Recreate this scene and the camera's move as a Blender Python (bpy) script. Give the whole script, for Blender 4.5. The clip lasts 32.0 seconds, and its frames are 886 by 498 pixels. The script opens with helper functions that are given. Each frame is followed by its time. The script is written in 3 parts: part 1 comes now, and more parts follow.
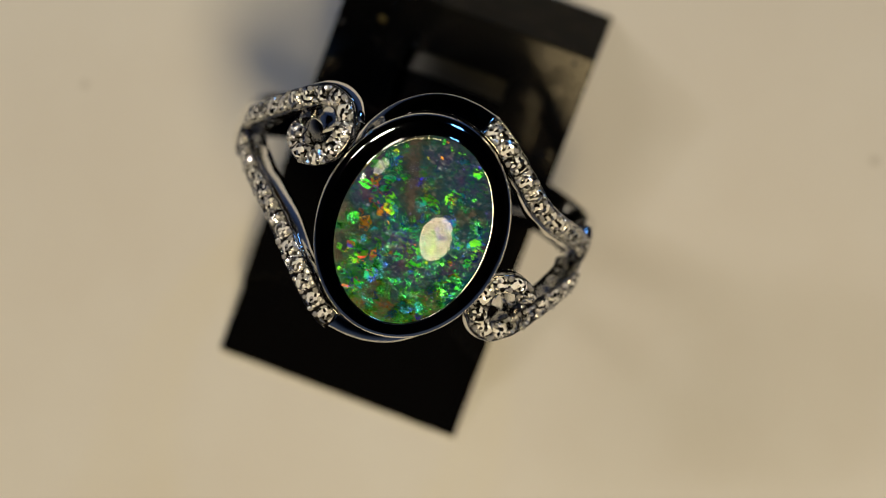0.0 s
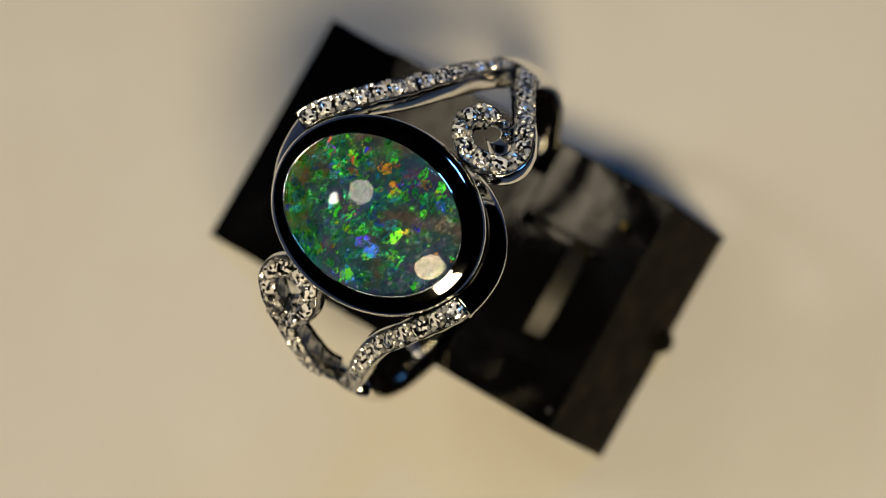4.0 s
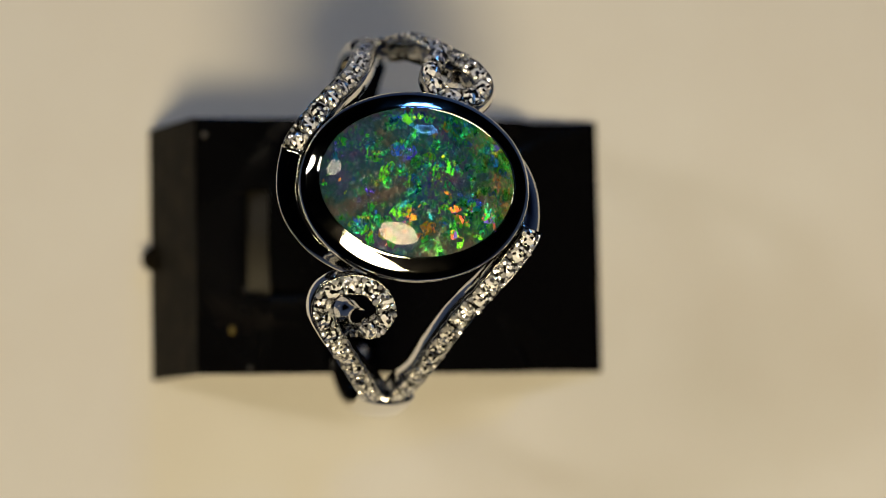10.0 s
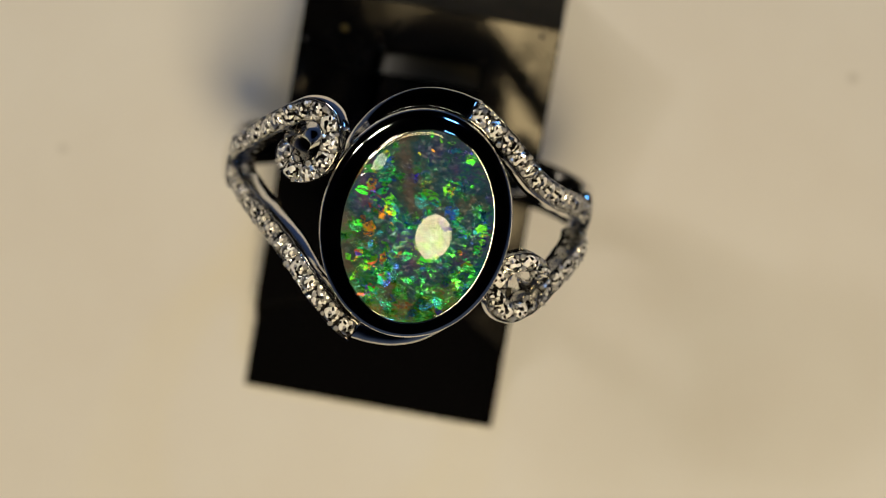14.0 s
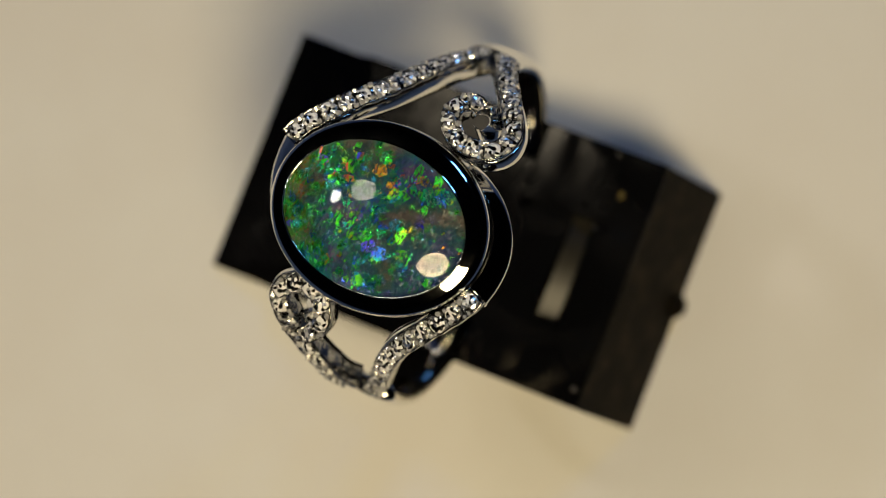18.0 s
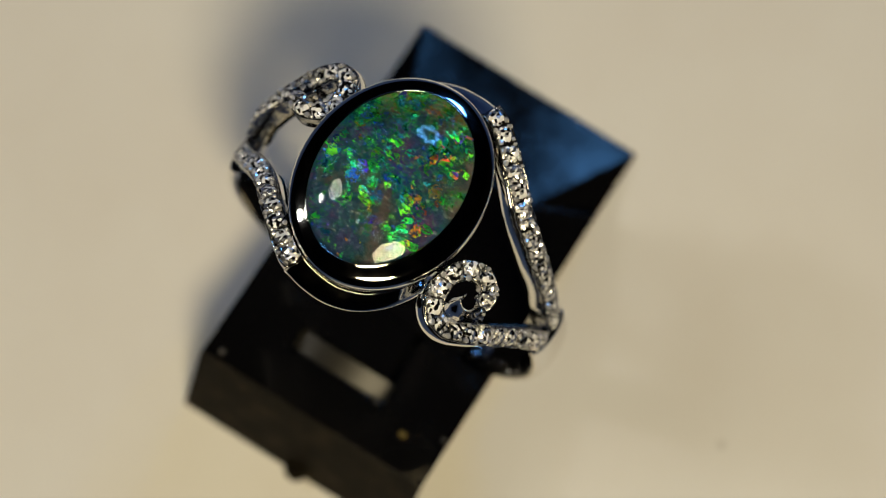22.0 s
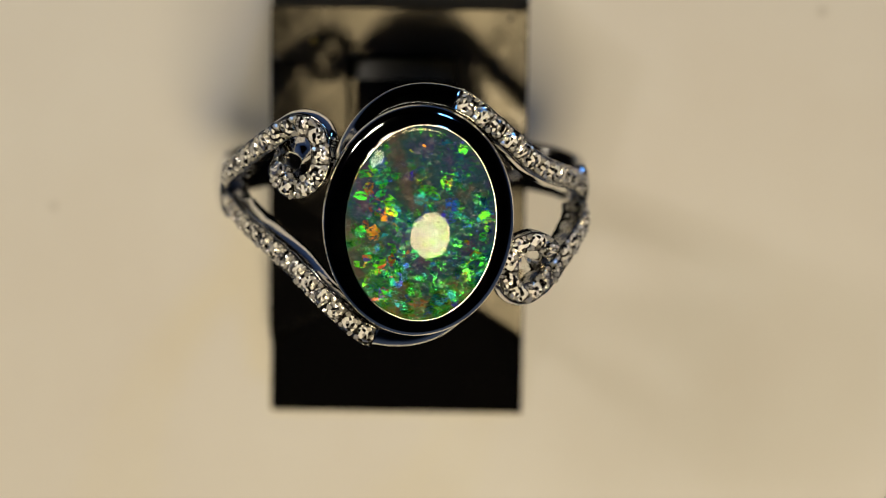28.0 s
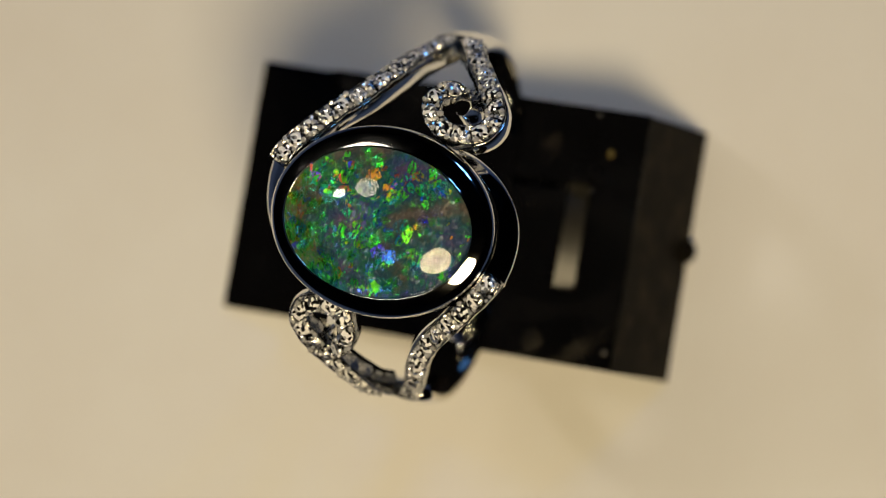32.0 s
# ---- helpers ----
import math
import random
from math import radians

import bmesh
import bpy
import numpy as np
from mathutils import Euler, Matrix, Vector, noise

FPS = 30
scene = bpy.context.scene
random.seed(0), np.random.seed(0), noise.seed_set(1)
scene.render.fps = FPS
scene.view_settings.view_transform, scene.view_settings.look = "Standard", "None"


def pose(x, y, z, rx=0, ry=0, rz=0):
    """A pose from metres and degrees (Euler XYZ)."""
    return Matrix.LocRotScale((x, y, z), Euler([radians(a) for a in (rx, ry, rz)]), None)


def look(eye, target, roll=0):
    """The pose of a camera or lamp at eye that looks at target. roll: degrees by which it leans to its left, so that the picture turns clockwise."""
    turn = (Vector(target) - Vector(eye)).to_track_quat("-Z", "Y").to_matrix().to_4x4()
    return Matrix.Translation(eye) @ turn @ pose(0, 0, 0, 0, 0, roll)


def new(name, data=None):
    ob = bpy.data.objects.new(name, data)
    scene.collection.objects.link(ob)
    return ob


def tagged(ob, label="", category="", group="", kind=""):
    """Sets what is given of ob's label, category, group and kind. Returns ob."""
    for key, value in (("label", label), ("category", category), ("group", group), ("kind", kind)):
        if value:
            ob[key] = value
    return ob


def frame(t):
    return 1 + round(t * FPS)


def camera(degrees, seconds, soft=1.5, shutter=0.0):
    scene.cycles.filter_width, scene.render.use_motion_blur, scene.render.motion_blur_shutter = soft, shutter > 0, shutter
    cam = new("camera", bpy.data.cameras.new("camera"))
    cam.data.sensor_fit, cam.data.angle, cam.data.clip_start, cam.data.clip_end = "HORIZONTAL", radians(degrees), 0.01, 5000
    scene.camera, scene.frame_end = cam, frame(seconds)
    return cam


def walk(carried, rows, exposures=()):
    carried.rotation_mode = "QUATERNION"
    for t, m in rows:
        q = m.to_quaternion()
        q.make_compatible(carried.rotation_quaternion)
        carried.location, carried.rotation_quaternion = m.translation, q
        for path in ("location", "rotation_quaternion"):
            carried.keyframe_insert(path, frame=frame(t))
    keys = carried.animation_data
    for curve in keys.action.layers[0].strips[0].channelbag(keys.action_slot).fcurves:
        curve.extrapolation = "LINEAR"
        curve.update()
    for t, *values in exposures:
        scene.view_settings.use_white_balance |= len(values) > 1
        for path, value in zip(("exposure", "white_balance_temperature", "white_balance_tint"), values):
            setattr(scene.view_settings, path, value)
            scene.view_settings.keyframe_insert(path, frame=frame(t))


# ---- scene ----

# Camera: hand's width above the ring, held still
cam = camera(25.716, 32.0, soft=1.0)
cam.data.dof.use_dof = True
cam.data.dof.focus_distance = 0.1005
cam.data.dof.aperture_fstop = 25.0
VIEW = pose(0.004826, -0.006792, 0.125135, 2.592, 1.474, 0.062)
walk(cam, [(0.0, VIEW), (32.0, VIEW)], [
    (0.0, -0.13, 6500, 10), (1.0, -0.14, 6500, 10), (3.0, -0.07, 6500, 10), (7.0, -0.01, 6250, 8.3), (10.0, 0.04, 6430, 9.2), (12.0, 0.02, 6500, 10),
    (14.0, 0.02, 6500, 10), (18.0, -0.05, 6400, 8.5), (19.0, -0.05, 6330, 8.0), (22.0, 0.0, 6180, 7.8), (25.0, 0.03, 6400, 9.3), (28.0, 0.05, 6500, 10), (32.0, 0.05, 6500, 10)])

# World, lamps, exposure
world = bpy.data.worlds.new("world")
scene.world = world
world.use_nodes = True
world.node_tree.nodes["Background"].inputs[0].default_value = (0.55, 0.7, 1.0, 1)
world.node_tree.nodes["Background"].inputs[1].default_value = 0.035


def lamp(name, azimuth, off, distance, size, watts, colour, shape="DISK", size_y=None):
    """An area lamp seen from the ring at that azimuth and angle from the vertical."""
    a, o = radians(azimuth), radians(off)
    at = Vector((math.cos(a) * math.sin(o), math.sin(a) * math.sin(o), math.cos(o))) * distance
    d = bpy.data.lights.new(name, "AREA")
    d.shape, d.size, d.energy, d.color = shape, size, watts, colour
    if size_y:
        d.shape, d.size_y = "RECTANGLE", size_y
    ob = new(name, d)
    ob.matrix_world = look(at + Vector((0, 0, 0.02)), (0, 0, 0.02))
    return tagged(ob, kind="structure")


lamp("desk_lamp_light", -71, 25.6, 0.30, 0.108, 0.60, (1.0, 0.798, 0.465))
lamp("desk_lamp_bulb", -71, 25.6, 0.29, 0.022, 0.018, (1.0, 0.85, 0.62))
lamp("side_lamp_light", 145, 35.5, 0.40, 0.078, 0.14, (1.0, 0.90, 0.75))
lamp("side_bulb_light", 158, 46, 0.45, 0.040, 0.20, (1.0, 0.92, 0.80))
# a round blue-white light with a dark middle: eight discs in a ring
for k in range(8):
    a = radians(45 * k)
    lamp("window_light", 64 + 5.7 * math.cos(a), 52 + 4.2 * math.sin(a), 0.60, 0.036, 0.050, (0.13, 0.40, 1.0))


# Materials
def mat(name, colour=(0.5, 0.5, 0.5), rough=0.5, metal=0.0, **more):
    m = bpy.data.materials.new(name)
    m.use_nodes = True
    b = m.node_tree.nodes["Principled BSDF"]
    b.inputs["Base Color"].default_value = (*colour, 1)
    b.inputs["Roughness"].default_value = rough
    b.inputs["Metallic"].default_value = metal
    for key, value in more.items():
        b.inputs[key.replace("_", " ")].default_value = value
    return m


def node(m, kind, **values):
    n = m.node_tree.nodes.new(kind)
    for key, value in values.items():
        n.inputs[key.replace("_", " ")].default_value = value
    return n


def link(m, a, b):
    m.node_tree.links.new(a, b)


def bsdf(m):
    return m.node_tree.nodes["Principled BSDF"]


def ramp(m, fac, stops, constant=False):
    n = m.node_tree.nodes.new("ShaderNodeValToRGB")
    e = n.color_ramp.elements
    while len(e) < len(stops):
        e.new(0.5)
    for k, (p, c) in enumerate(stops):
        e[k].position = p
        e[k].color = (*c, 1)
    if constant:
        n.color_ramp.interpolation = "CONSTANT"
    link(m, fac, n.inputs[0])
    return n.outputs[0]


def coords(m):
    return m.node_tree.nodes.new("ShaderNodeTexCoord").outputs["Object"]


def noisy(m, scale, detail=4.0, rough=0.6):
    n = node(m, "ShaderNodeTexNoise", Scale=scale, Detail=detail, Roughness=rough)
    link(m, coords(m), n.inputs["Vector"])
    return n.outputs["Fac"]


def bump(m, height, strength, distance):
    n = node(m, "ShaderNodeBump", Strength=strength, Distance=distance)
    link(m, height, n.inputs["Height"])
    link(m, n.outputs[0], bsdf(m).inputs["Normal"])


def grey(v):
    return (v, v, v)


GOLD = mat("white_gold", (0.80, 0.79, 0.77), 0.06, 1.0)
link(GOLD, ramp(GOLD, noisy(GOLD, 900.0), [(0.3, grey(0.025)), (0.75, grey(0.08))]), bsdf(GOLD).inputs["Roughness"])
bump(GOLD, noisy(GOLD, 260.0, 2.0), 0.05, 0.0002)

CAST = mat("rough_white_gold", (0.42, 0.418, 0.41), 0.12, 1.0)
bump(CAST, noisy(CAST, 1500.0, 3.0), 0.35, 0.0002)

BEAD = mat("bright_white_gold_bead", (0.985, 0.98, 0.97), 0.3, 0.7)
link(BEAD, ramp(BEAD, noisy(BEAD, 2500.0), [(0.35, grey(0.14)), (0.7, grey(0.30))]), bsdf(BEAD).inputs["Roughness"])

DIAMOND = mat("diamond", (0.97, 0.97, 0.96), 0.26, 0.80)


def leaning(m, colour, amount):
    """Each cell of a mosaic leans its own way."""
    a = m.node_tree.nodes.new("ShaderNodeVectorMath")
    a.operation = "SUBTRACT"
    link(m, colour, a.inputs[0])
    a.inputs[1].default_value = (0.5, 0.5, 0.5)
    b = m.node_tree.nodes.new("ShaderNodeVectorMath")
    b.operation = "MULTIPLY_ADD"
    link(m, a.outputs[0], b.inputs[0])
    b.inputs[1].default_value = (amount, amount, amount)
    link(m, m.node_tree.nodes.new("ShaderNodeNewGeometry").outputs["Normal"], b.inputs[2])
    c = m.node_tree.nodes.new("ShaderNodeVectorMath")
    c.operation = "NORMALIZE"
    link(m, b.outputs[0], c.inputs[0])
    link(m, c.outputs[0], bsdf(m).inputs["Normal"])


# sparkle painted into the colour: random black, grey and white cells, shifted per stone
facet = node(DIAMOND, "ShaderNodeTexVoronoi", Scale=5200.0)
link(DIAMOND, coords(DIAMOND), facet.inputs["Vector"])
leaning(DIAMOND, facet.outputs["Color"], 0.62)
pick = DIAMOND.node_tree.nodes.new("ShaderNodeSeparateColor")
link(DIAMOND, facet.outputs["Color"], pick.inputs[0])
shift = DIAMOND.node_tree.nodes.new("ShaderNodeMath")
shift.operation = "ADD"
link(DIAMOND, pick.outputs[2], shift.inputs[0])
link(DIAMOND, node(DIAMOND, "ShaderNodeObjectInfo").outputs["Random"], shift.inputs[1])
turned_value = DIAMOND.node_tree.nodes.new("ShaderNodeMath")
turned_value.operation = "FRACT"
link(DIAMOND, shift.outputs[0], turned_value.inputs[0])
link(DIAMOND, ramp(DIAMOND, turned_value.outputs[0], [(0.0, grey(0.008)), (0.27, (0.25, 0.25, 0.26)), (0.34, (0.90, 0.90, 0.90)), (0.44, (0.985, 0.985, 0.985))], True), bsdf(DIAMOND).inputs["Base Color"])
# part of the white cells are matt to look lit, the others mirror the room
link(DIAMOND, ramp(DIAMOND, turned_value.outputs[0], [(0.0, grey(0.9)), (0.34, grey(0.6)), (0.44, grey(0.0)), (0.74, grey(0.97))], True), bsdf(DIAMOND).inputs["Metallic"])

ACRYLIC = mat("black_acrylic", (0.003, 0.003, 0.0035), 0.08, 0.0, IOR=1.46, Specular_Tint=(1.0, 0.93, 0.80, 1.0))
link(ACRYLIC, ramp(ACRYLIC, noisy(ACRYLIC, 260.0, 7.0, 0.7), [(0.42, grey(0.05)), (0.75, grey(0.17))]), bsdf(ACRYLIC).inputs["Roughness"])
link(ACRYLIC, ramp(ACRYLIC, noisy(ACRYLIC, 170.0, 7.0, 0.65), [(0.36, grey(0.06)), (0.60, grey(0.25))]), bsdf(ACRYLIC).inputs["Specular IOR Level"])
bump(ACRYLIC, noisy(ACRYLIC, 500.0, 5.0), 0.03, 0.0002)

MATT = mat("matt_black_plastic", (0.030, 0.027, 0.022), 0.62, 0.0, Specular_IOR_Level=0.06)
link(MATT, ramp(MATT, noisy(MATT, 420.0, 8.0, 0.75), [(0.36, (0.004, 0.003, 0.002)), (0.52, (0.010, 0.008, 0.005)), (0.68, (0.034, 0.026, 0.015))]), bsdf(MATT).inputs["Base Color"])
bump(MATT, noisy(MATT, 2500.0), 0.3, 0.0002)

LINING = mat("beige_lining", (0.13, 0.115, 0.085), 0.34, 0.0, IOR=1.42)
link(LINING, ramp(LINING, noisy(LINING, 800.0), [(0.3, (0.009, 0.008, 0.0055)), (0.7, (0.021, 0.018, 0.012))]), bsdf(LINING).inputs["Base Color"])

DUST = mat("yellow_dust", (0.13, 0.095, 0.02), 0.9)
LINT = mat("pale_dust", (0.09, 0.085, 0.08), 0.9)

CREAM = mat("cream_plastic", (0.80, 0.79, 0.75), 0.55)
link(CREAM, ramp(CREAM, noisy(CREAM, 38.0, 4.0), [(0.3, (0.775, 0.745, 0.695)), (0.7, (0.825, 0.82, 0.79))]), bsdf(CREAM).inputs["Base Color"])
bump(CREAM, noisy(CREAM, 1800.0), 0.12, 0.0002)
speck = node(CREAM, "ShaderNodeTexVoronoi", Scale=75.0)
link(CREAM, coords(CREAM), speck.inputs["Vector"])
dots = ramp(CREAM, speck.outputs["Distance"], [(0.022, grey(0.3)), (0.04, grey(0.0))])
old = bsdf(CREAM).inputs["Base Color"].links[0].from_socket
dark = CREAM.node_tree.nodes.new("ShaderNodeRGB")
dark.outputs[0].default_value = (0.32, 0.29, 0.25, 1)
mixer = CREAM.node_tree.nodes.new("ShaderNodeMix")
mixer.data_type = "RGBA"
link(CREAM, dots, mixer.inputs[0])
link(CREAM, old, mixer.inputs[6])
link(CREAM, dark.outputs[0], mixer.inputs[7])
link(CREAM, mixer.outputs[2], bsdf(CREAM).inputs["Base Color"])

TABLE = mat("dark_blue_table", (0.03, 0.07, 0.22), 0.5)
link(TABLE, ramp(TABLE, noisy(TABLE, 40.0), [(0.3, (0.035, 0.065, 0.17)), (0.7, (0.05, 0.09, 0.22))]), bsdf(TABLE).inputs["Base Color"])

WALL = mat("dark_wall_paint", (0.05, 0.048, 0.045), 0.9)
link(WALL, ramp(WALL, noisy(WALL, 4.0), [(0.3, (0.040, 0.038, 0.036)), (0.7, (0.055, 0.052, 0.048))]), bsdf(WALL).inputs["Base Color"])

# Clear top of the stone, with colour flakes lying under it
CLEAR = mat("clear_opal", (1.0, 1.0, 1.0), 0.0, 0.0, IOR=1.45, Transmission_Weight=1.0)

POTCH = mat("opal_body", (0.03, 0.05, 0.06), 0.25, 0.0, Specular_IOR_Level=0.1)


def cells(m, scale, stretch=(1.0, 1.0, 1.0)):
    """A random value and colour for each cell of a mosaic with ragged edges."""
    warp = node(m, "ShaderNodeTexNoise", Scale=scale * 1.7, Detail=4.0, Roughness=0.65)
    link(m, coords(m), warp.inputs["Vector"])
    mix = m.node_tree.nodes.new("ShaderNodeVectorMath")
    mix.operation = "MULTIPLY_ADD"
    link(m, warp.outputs["Color"], mix.inputs[0])
    mix.inputs[1].default_value = [1.1 / scale] * 3
    link(m, coords(m), mix.inputs[2])
    grow = m.node_tree.nodes.new("ShaderNodeVectorMath")
    grow.operation = "MULTIPLY"
    link(m, mix.outputs[0], grow.inputs[0])
    grow.inputs[1].default_value = stretch
    v = node(m, "ShaderNodeTexVoronoi", Scale=scale)
    link(m, grow.outputs[0], v.inputs["Vector"])
    sep = m.node_tree.nodes.new("ShaderNodeSeparateColor")
    link(m, v.outputs["Color"], sep.inputs[0])
    return sep.outputs[0], v.outputs["Color"]


def blend(m, fac, a, b):
    n = m.node_tree.nodes.new("ShaderNodeMix")
    n.data_type = "RGBA"
    link(m, fac, n.inputs[0])
    link(m, a, n.inputs[6])
    link(m, b, n.inputs[7])
    return n.outputs[2]


def drift(m, base, across, along, shift, gain):
    """A noise value that drifts from one side of the stone to the other."""
    sep = m.node_tree.nodes.new("ShaderNodeSeparateXYZ")
    link(m, coords(m), sep.inputs[0])
    value = base
    for socket, factor in ((None, gain), (sep.outputs[0], across), (sep.outputs[1], along)):
        n = m.node_tree.nodes.new("ShaderNodeMath")
        n.operation = "MULTIPLY_ADD"
        if socket is None:
            link(m, value, n.inputs[0])
            n.inputs[1].default_value, n.inputs[2].default_value = factor, shift
        else:
            link(m, socket, n.inputs[0])
            n.inputs[1].default_value = factor
            link(m, value, n.inputs[2])
        value = n.outputs[0]
    return value


haze = ramp(POTCH, drift(POTCH, noisy(POTCH, 230.0, 6.0, 0.6), 26.0, 30.0, -0.34, 1.75), [
    (0.24, (0.100, 0.080, 0.066)), (0.38, (0.066, 0.056, 0.048)), (0.47, (0.030, 0.052, 0.048)), (0.54, (0.016, 0.050, 0.066)), (0.63, (0.026, 0.036, 0.090)), (0.72, (0.060, 0.040, 0.084)), (0.82, (0.088, 0.068, 0.072))])
# the colour of a patch shifts from green and gold to teal, blue and violet across the stone
tone = [(0.0, (0.451, 0.180, 0.025)), (0.07, (0.205, 0.295, 0.016)), (0.15, (0.041, 0.377, 0.033)), (0.34, (0.016, 0.295, 0.082)), (0.50, (0.012, 0.213, 0.180)), (0.64, (0.012, 0.123, 0.279)), (0.76, (0.025, 0.057, 0.377)), (0.86, (0.082, 0.041, 0.344)), (0.93, (0.016, 0.279, 0.066)), (0.97, (0.410, 0.098, 0.041))]
value, lean = cells(POTCH, 2300.0, (1.0, 1.5, 1.0))
fine, fine_lean = cells(POTCH, 5200.0, (1.0, 1.5, 1.0))
picked = []
for cell in (value, fine):
    n = POTCH.node_tree.nodes.new("ShaderNodeMath")
    n.operation = "MULTIPLY_ADD"
    link(POTCH, cell, n.inputs[0])
    n.inputs[1].default_value = 0.55
    link(POTCH, drift(POTCH, noisy(POTCH, 300.0, 3.0), 16.0, 20.0, -0.45, 1.2), n.inputs[2])
    picked.append(ramp(POTCH, n.outputs[0], tone, True))
patch = ramp(POTCH, drift(POTCH, noisy(POTCH, 620.0, 8.0, 0.76), 4.0, -11.0, 0.0, 1.0), [(0.48, grey(0.0)), (0.68, grey(0.8))])
patch2 = ramp(POTCH, drift(POTCH, noisy(POTCH, 1150.0, 8.0, 0.76), 4.0, -11.0, 0.0, 1.0), [(0.54, grey(0.0)), (0.62, grey(0.95))])
link(POTCH, blend(POTCH, patch2, blend(POTCH, patch, haze, picked[1]), picked[0]), bsdf(POTCH).inputs["Base Color"])
either = POTCH.node_tree.nodes.new("ShaderNodeMath")
either.operation = "MAXIMUM"
link(POTCH, patch, either.inputs[0])
link(POTCH, patch2, either.inputs[1])
link(POTCH, either.outputs[0], bsdf(POTCH).inputs["Metallic"])
# neighbours lean roughly alike, so whole fields light up and go dark together
field = node(POTCH, "ShaderNodeTexNoise", Scale=260.0, Detail=2.0)
link(POTCH, coords(POTCH), field.inputs["Vector"])
strong = POTCH.node_tree.nodes.new("ShaderNodeVectorMath")
strong.operation = "MULTIPLY_ADD"
link(POTCH, field.outputs["Color"], strong.inputs[0])
strong.inputs[1].default_value, strong.inputs[2].default_value = (3.0, 3.0, 1.0), (-1.0, -1.0, 0.0)
half_way = POTCH.node_tree.nodes.new("ShaderNodeValue")
half_way.outputs[0].default_value = 0.45
leaning(POTCH, blend(POTCH, half_way.outputs[0], blend(POTCH, patch2, fine_lean, lean), strong.outputs[0]), 1.0)

def flake_material(name, broken):
    m = mat(name, (0.1, 0.6, 0.1), 0.33 if broken else 0.28, 0.90)
    isl = m.node_tree.nodes.new("ShaderNodeNewGeometry")
    area = noisy(m, 420.0, 6.0, 0.62)
    mixed = m.node_tree.nodes.new("ShaderNodeMath")
    mixed.operation = "MULTIPLY_ADD"
    link(m, isl.outputs["Random Per Island"], mixed.inputs[0])
    mixed.inputs[1].default_value = 0.40
    link(m, drift(m, area, -14.0, -9.0, 0.0, 1.0), mixed.inputs[2])
    link(m, ramp(m, mixed.outputs[0], [
        (0.38, (0.08, 0.05, 0.70)), (0.44, (0.03, 0.12, 0.66)), (0.51, (0.02, 0.28, 0.40)), (0.58, (0.02, 0.42, 0.20)), (0.66, (0.04, 0.58, 0.05)), (0.75, (0.13, 0.68, 0.03)),
        (0.845, (0.38, 0.48, 0.02)), (0.88, (0.72, 0.32, 0.04)), (0.94, (0.76, 0.16, 0.08)), (0.98, (0.15, 0.10, 0.75))], True), bsdf(m).inputs["Base Color"])
    bump(m, noisy(m, 6000.0, 3.0), 0.5, 0.0001)
    cover = m.node_tree.nodes.new("ShaderNodeMath")
    cover.operation = "MULTIPLY"
    low = 0.46 if broken else 0.43
    # feathery, broken along the grain
    grow = m.node_tree.nodes.new("ShaderNodeVectorMath")
    grow.operation = "MULTIPLY"
    link(m, coords(m), grow.inputs[0])
    grow.inputs[1].default_value = (0.55, 1.3, 1.0)
    streak = node(m, "ShaderNodeTexNoise", Scale=4600.0, Detail=6.0, Roughness=0.75)
    link(m, grow.outputs[0], streak.inputs["Vector"])
    link(m, ramp(m, streak.outputs["Fac"], [(low, grey(0.0)), (low + 0.09, grey(0.85))]), cover.inputs[0])
    link(m, ramp(m, noisy(m, 480.0, 3.0, 0.6), [(0.40, grey(0.10 if broken else 0.6)), (0.54, grey(1.0))]), cover.inputs[1])
    link(m, cover.outputs[0], bsdf(m).inputs["Alpha"])
    return m


FLAKE = flake_material("opal_colour_shard", True)
BROAD = flake_material("opal_broad_flake", False)


# Mesh helpers; things are written in millimetres
MM = 0.001


def mesh_of(name, verts, faces, material, smooth=True, scale=MM):
    me = bpy.data.meshes.new(name)
    me.from_pydata([tuple(c * scale for c in p) for p in verts], [], faces)
    me.materials.append(material)
    me.validate()
    bm = bmesh.new()
    bm.from_mesh(me)
    bmesh.ops.recalc_face_normals(bm, faces=bm.faces)
    bm.to_mesh(me)
    bm.free()
    for p in me.polygons:
        p.use_smooth = smooth
    return me


def part(name, me, parent=None, label=""):
    ob = new(name, me)
    ob.parent = parent
    if label:
        ob["label"] = label
    return ob


def bm_part(name, bm, material, parent=None, label="", smooth=False):
    me = bpy.data.meshes.new(name)
    bmesh.ops.recalc_face_normals(bm, faces=bm.faces)
    bm.to_mesh(me)
    bm.free()
    me.materials.append(material)
    for p in me.polygons:
        p.use_smooth = smooth
    return part(name, me, parent, label)


def spline(points, count):
    """Even samples along a Catmull-Rom curve through the points."""
    p = [Vector(q) for q in points]
    p = [2 * p[0] - p[1]] + p + [2 * p[-1] - p[-2]]
    fine = []
    for k in range(1, len(p) - 2):
        for s in range(16):
            t = s / 16
            a, b, c, d = p[k - 1:k + 3]
            fine.append(0.5 * (2 * b + (c - a) * t + (2 * a - 5 * b + 4 * c - d) * t * t + (3 * b - a - 3 * c + d) * t ** 3))
    fine.append(p[-2])
    run = [0.0]
    for a, b in zip(fine, fine[1:]):
        run.append(run[-1] + (b - a).length)
    out, k = [], 0
    for i in range(count):
        s = run[-1] * i / (count - 1)
        while k < len(run) - 2 and run[k + 1] < s:
            k += 1
        f = (s - run[k]) / max(run[k + 1] - run[k], 1e-9)
        out.append(fine[k].lerp(fine[k + 1], min(f, 1)))
    return out, run[-1]


